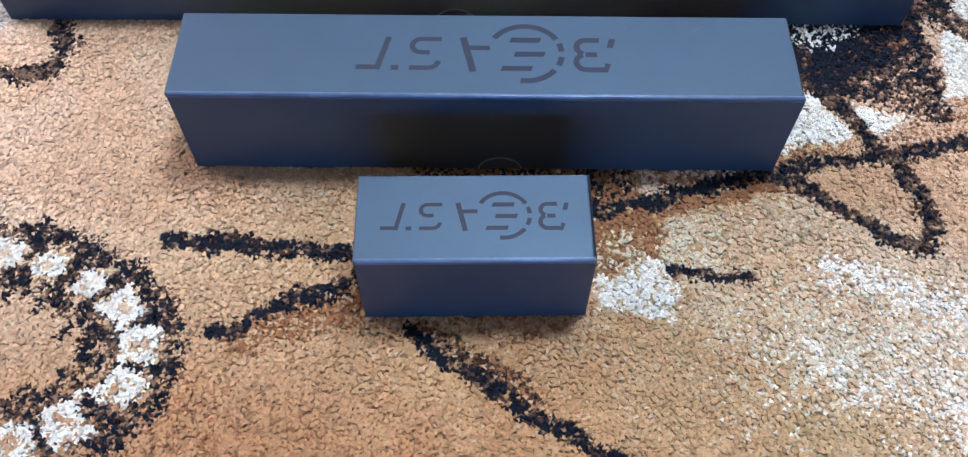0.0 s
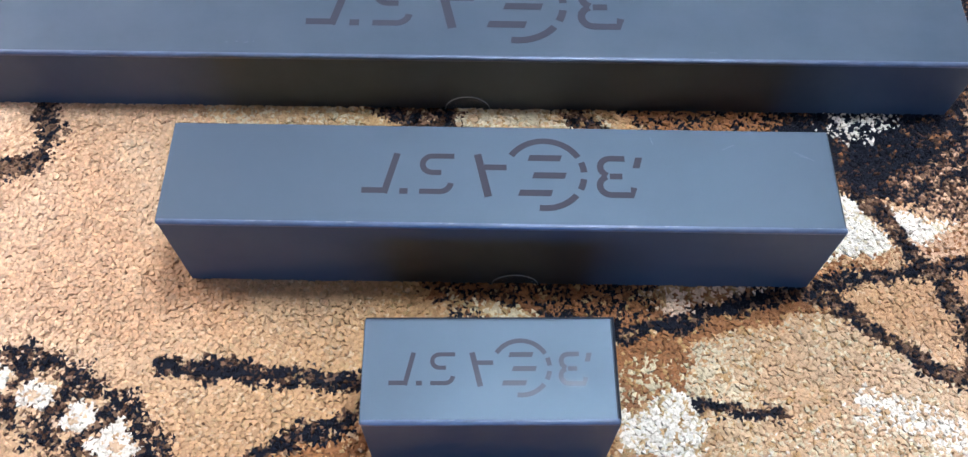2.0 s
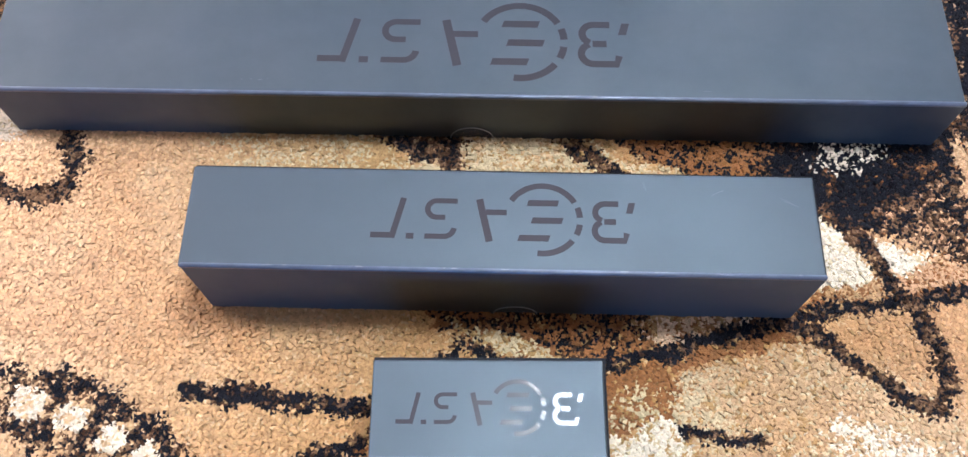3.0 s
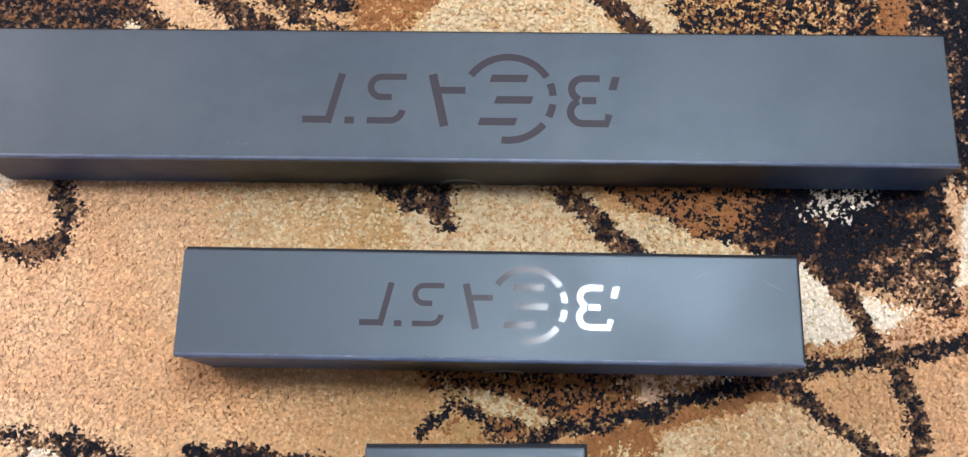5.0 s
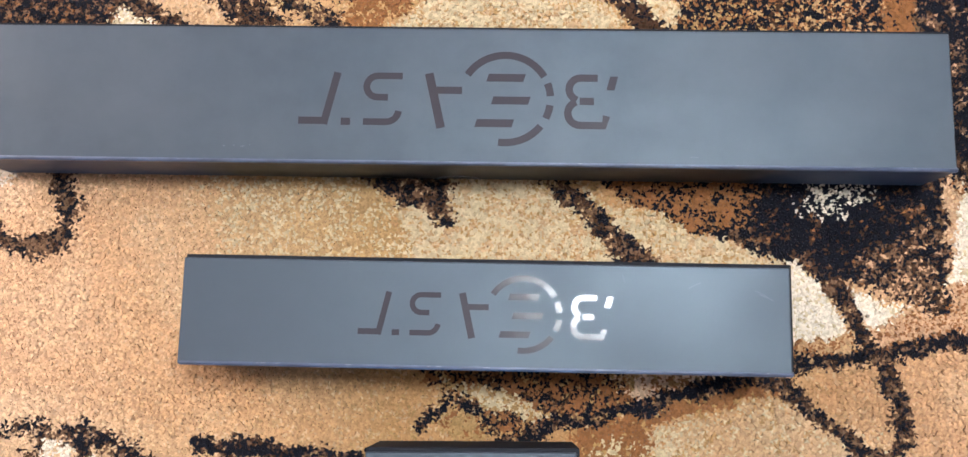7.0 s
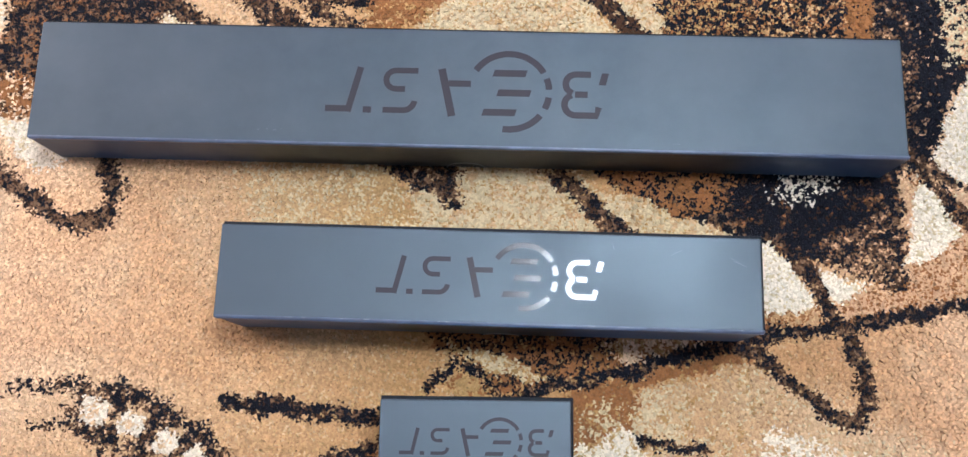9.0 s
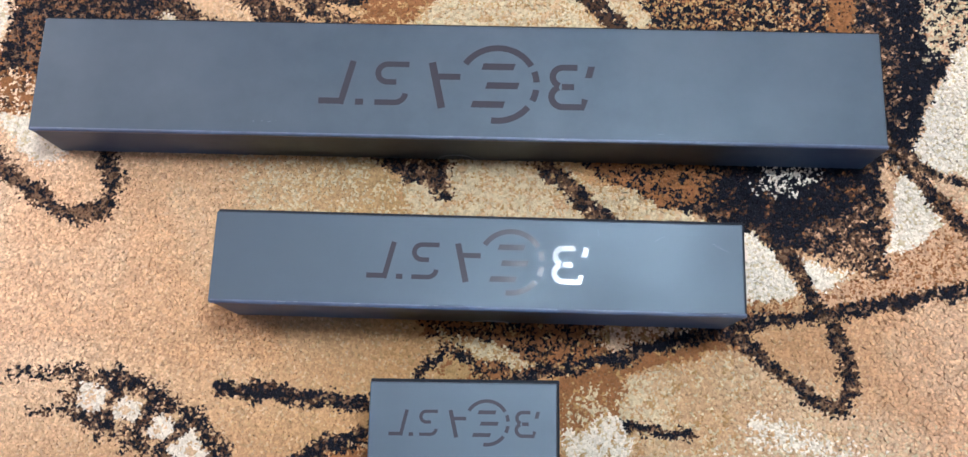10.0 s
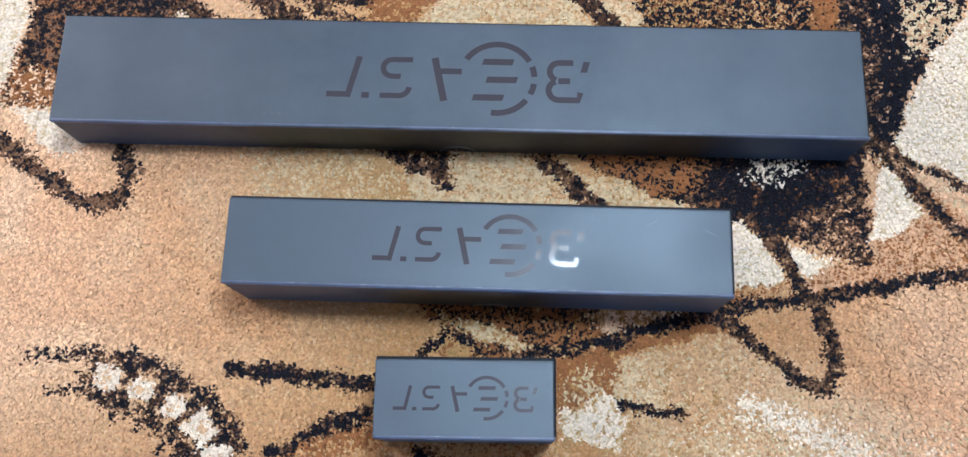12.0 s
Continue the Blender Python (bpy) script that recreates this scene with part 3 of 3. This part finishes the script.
        D.stroke([(cx - 0.040 * nx / ln, cy - 0.040 * ny / ln), (cx + 0.040 * nx / ln, cy + 0.040 * ny / ln)], 0.007, BLK, 0.009)
    for i, (cx, cy) in enumerate(rim[2:-1]):
        ax, ay = rim[i + 1]
        bx, by = rim[i + 3]
        ln = math.hypot(bx - ax, by - ay)
        ux, uy = (bx - ax) / ln, (by - ay) / ln
        s = 0.0125 if i < 3 else 0.0158
        D.area([(cx + s * (p * ux - q * uy), cy + s * (p * uy + q * ux)) for p, q in ((-1, -0.85), (0.9, -1), (1, 0.9), (-0.95, 1))], [("white", 0.94)], 0.006)
        D.put(D.ragged(np.hypot(D.x - cx, D.y - cy), 0.006) < s * 0.42, [("beige", 0.85)])
    col = PALETTE[D.dye].copy()
    # the ground's colour drifts over the carpet: paler to the west, rosier to the east, and in soft patches
    plain = np.isin(D.dye, [NAMES.index(q) for q in ("tan", "beige", "sand")])
    # the western paleness is brighter light painted into the wool
    west = (np.clip((-0.08 - x) / 0.42, 0, 1) * np.clip((y - 0.22) / 0.2, 0.15, 1))[:, None] * plain[:, None]
    tea = np.clip(1.15 - np.hypot((x + 0.19) / 0.14, (y - 0.205) / 0.075), 0, 1)[:, None] * plain[:, None]
    col += (np.array([0.31, 0.138, 0.046]) - col) * 0.95 * tea
    south = (np.clip((0.37 - y) / 0.15, 0, 1) * np.clip((0.12 - x) / 0.3, 0, 1))[:, None] * plain[:, None]
    col += (np.array([0.35, 0.158, 0.064]) - col) * 0.72 * south
    east = np.clip((x - 0.25) / 0.25, 0, 1)[:, None] * plain[:, None]
    col += (PALETTE[NAMES.index("pink")] - col) * 0.68 * west
    col += (np.array([0.54, 0.335, 0.205]) - col) * 0.7 * east
    col *= 1 + 0.62 * west * (D.fine[:, None] - 0.36)
    col *= 1 + 0.55 * east * (D.fine[:, None] - 0.48)
    patch = vnoise(x, y, 0.11, 31) * 0.6 + vnoise(x, y, 0.035, 32) * 0.4
    warm = np.clip((patch - 0.52) * 2.2, 0, 0.5)[:, None] * plain[:, None]
    col *= 1 - warm * np.array([0.10, 0.24, 0.34])
    return col


def clumps(x, y, size, seed):
    """The lock of wool that each place belongs to: distance to its rim, and its place and lean."""
    r = np.random.RandomState(seed)
    jitter, tilt = r.rand(64, 64, 2), r.rand(64, 64, 2) - 0.5
    u, v = x / size + 500, y / size + 500
    i, j = np.floor(u).astype(int), np.floor(v).astype(int)
    f1, f2 = np.full(x.shape, 9.0), np.full(x.shape, 9.0)
    rise = np.zeros(x.shape)
    for di in (-1, 0, 1):
        for dj in (-1, 0, 1):
            a, b = i + di, j + dj
            q = jitter[a % 64, b % 64]
            du, dv = u - a - q[..., 0], v - b - q[..., 1]
            d = np.hypot(du, dv)
            g = tilt[a % 64, b % 64]
            near = d < f1
            f2 = np.where(near, f1, np.minimum(f2, d))
            rise = np.where(near, g[..., 0] * du + g[..., 1] * dv, rise)
            f1 = np.where(near, d, f1)
    return (f2 - f1) * size, rise * size


def tufts(name, parent, x0, x1, y0, y1, step, holes, seed, label):
    """Cut pile: every tuft a small leaning, twisted lump of yarn on the backing, in locks with furrows between."""
    r = np.random.RandomState(seed)
    gx, gy = np.meshgrid(np.arange(x0, x1, step), np.arange(y0, y1, step * 0.9))
    gx[::2] += step / 2
    x = (gx + (r.rand(*gx.shape) - 0.5) * step * 0.8).ravel()
    y = (gy + (r.rand(*gy.shape) - 0.5) * step * 0.8).ravel()
    for hx0, hx1, hy0, hy1 in holes:
        keep = (x < hx0) | (x > hx1) | (y < hy0) | (y > hy1)
        x, y = x[keep], y[keep]
    n = len(x)
    col = weave(x, y, seed)
    wx, wy = x + 0.006 * (vnoise(x, y, 0.012, 41) - 0.5), y + 0.006 * (vnoise(x, y, 0.012, 42) - 0.5)
    rim, rise = clumps(wx + 0.35 * wy, 1.15 * wy, 0.0072, 21)
    calm = 1 - 1.3 * np.clip(-0.1 - x, 0, 0.4)
    gap = (1 - np.clip(rim / 0.0021, 0, 1)) * np.clip(2.6 * vnoise(x, y, 0.010, 25) - 0.55, 0, 1)
    top = 0.0006 - 0.0040 * gap * calm + 0.40 * rise * calm + 0.0016 * (vnoise(x, y, 0.006, 22) - 0.5) + 0.0003 * (r.rand(n) - 0.5)
    lean_a = 6.28 * vnoise(x, y, 0.05, 23) + 1.6 * (r.rand(n) - 0.5)
    lean = step * (0.15 + 0.5 * r.rand(n))
    ang = 6.28 * r.rand(n)
    a, b = step * (1.15 + 0.35 * r.rand(n)), step * (0.88 + 0.28 * r.rand(n))
    low = np.full(n, FLOOR_Z + 0.004)
    # 0-2 root, 3-5 shoulder, 6-8 rim of the cut end (its own edge), 9 tip
    V = np.zeros((n, 10, 3))
    lx, ly = np.cos(lean_a) * lean, np.sin(lean_a) * lean
    for k in range(3):
        th = math.tau / 3 * k + 0.3
        cx, sx = math.cos(th), math.sin(th)
        ox = np.cos(ang) * a * cx - np.sin(ang) * b * sx
        oy = np.sin(ang) * a * cx + np.cos(ang) * b * sx
        V[:, k] = np.stack([x + 0.6 * ox, y + 0.6 * oy, low], 1)
        V[:, 3 + k] = V[:, 6 + k] = np.stack([x + 0.55 * lx + ox, y + 0.55 * ly + oy, top - step * (0.02 + 0.44 * r.rand(n))], 1)
    V[:, 9] = np.stack([x + lx, y + ly, top], 1)
    quads = np.array([[k, (k + 1) % 3, 3 + (k + 1) % 3, 3 + k] for k in range(3)])
    tris = np.array([[6 + k, 6 + (k + 1) % 3, 9] for k in range(3)])
    base = (np.arange(n) * 10)[:, None, None]
    loops = np.concatenate([(quads[None] + base).reshape(n, 12), (tris[None] + base).reshape(n, 9)], 1).ravel()
    starts = (np.arange(n) * 21)[:, None] + np.array([0, 4, 8, 12, 15, 18])
    me = bpy.data.meshes.new(name)
    me.vertices.add(n * 10)
    me.vertices.foreach_set("co", V.astype(np.float32).ravel())
    me.loops.add(n * 21)
    me.loops.foreach_set("vertex_index", loops.astype(np.int32))
    me.polygons.add(n * 6)
    me.polygons.foreach_set("loop_start", starts.astype(np.int32).ravel())
    me.polygons.foreach_set("use_smooth", np.ones(n * 6, bool))
    me.update(calc_edges=True)
    attr = me.color_attributes.new("dye", "FLOAT_COLOR", "POINT")
    rgba = np.ones((n, 10, 4), np.float32)
    rgba[:, :, :3] = col[:, None, :]
    attr.data.foreach_set("color", rgba.ravel())
    me.materials.append(YARN)
    ob = new(name, me)
    ob.parent = parent
    return tagged(ob, label, kind="stuff")


carpet = tagged(new("carpet"), "deep pile carpet with black strokes and pale patches on tan", "carpet")
part("backing", box_bm((2.3, 2.0, 0.006), (0.0, 0.6, FLOOR_Z + 0.0032), 0.002), BACKING, carpet, "woven jute backing")
NEAR = (-0.645, 0.645, 0.165, 0.935)
UNDER = [(-0.085, 0.075, 0.340, 0.400), (-0.245, 0.250, 0.487, 0.555), (-0.460, 0.410, 0.670, 0.772)]
tufts("woollen_nap", carpet, *NEAR, 0.0021, UNDER, 5, "woollen cut pile in tan, black, rust and cream")
tufts("woollen_nap", carpet, -1.14, 1.14, -0.38, 1.58, 0.012, [NEAR], 6, "woollen cut pile in tan, black, rust and cream")
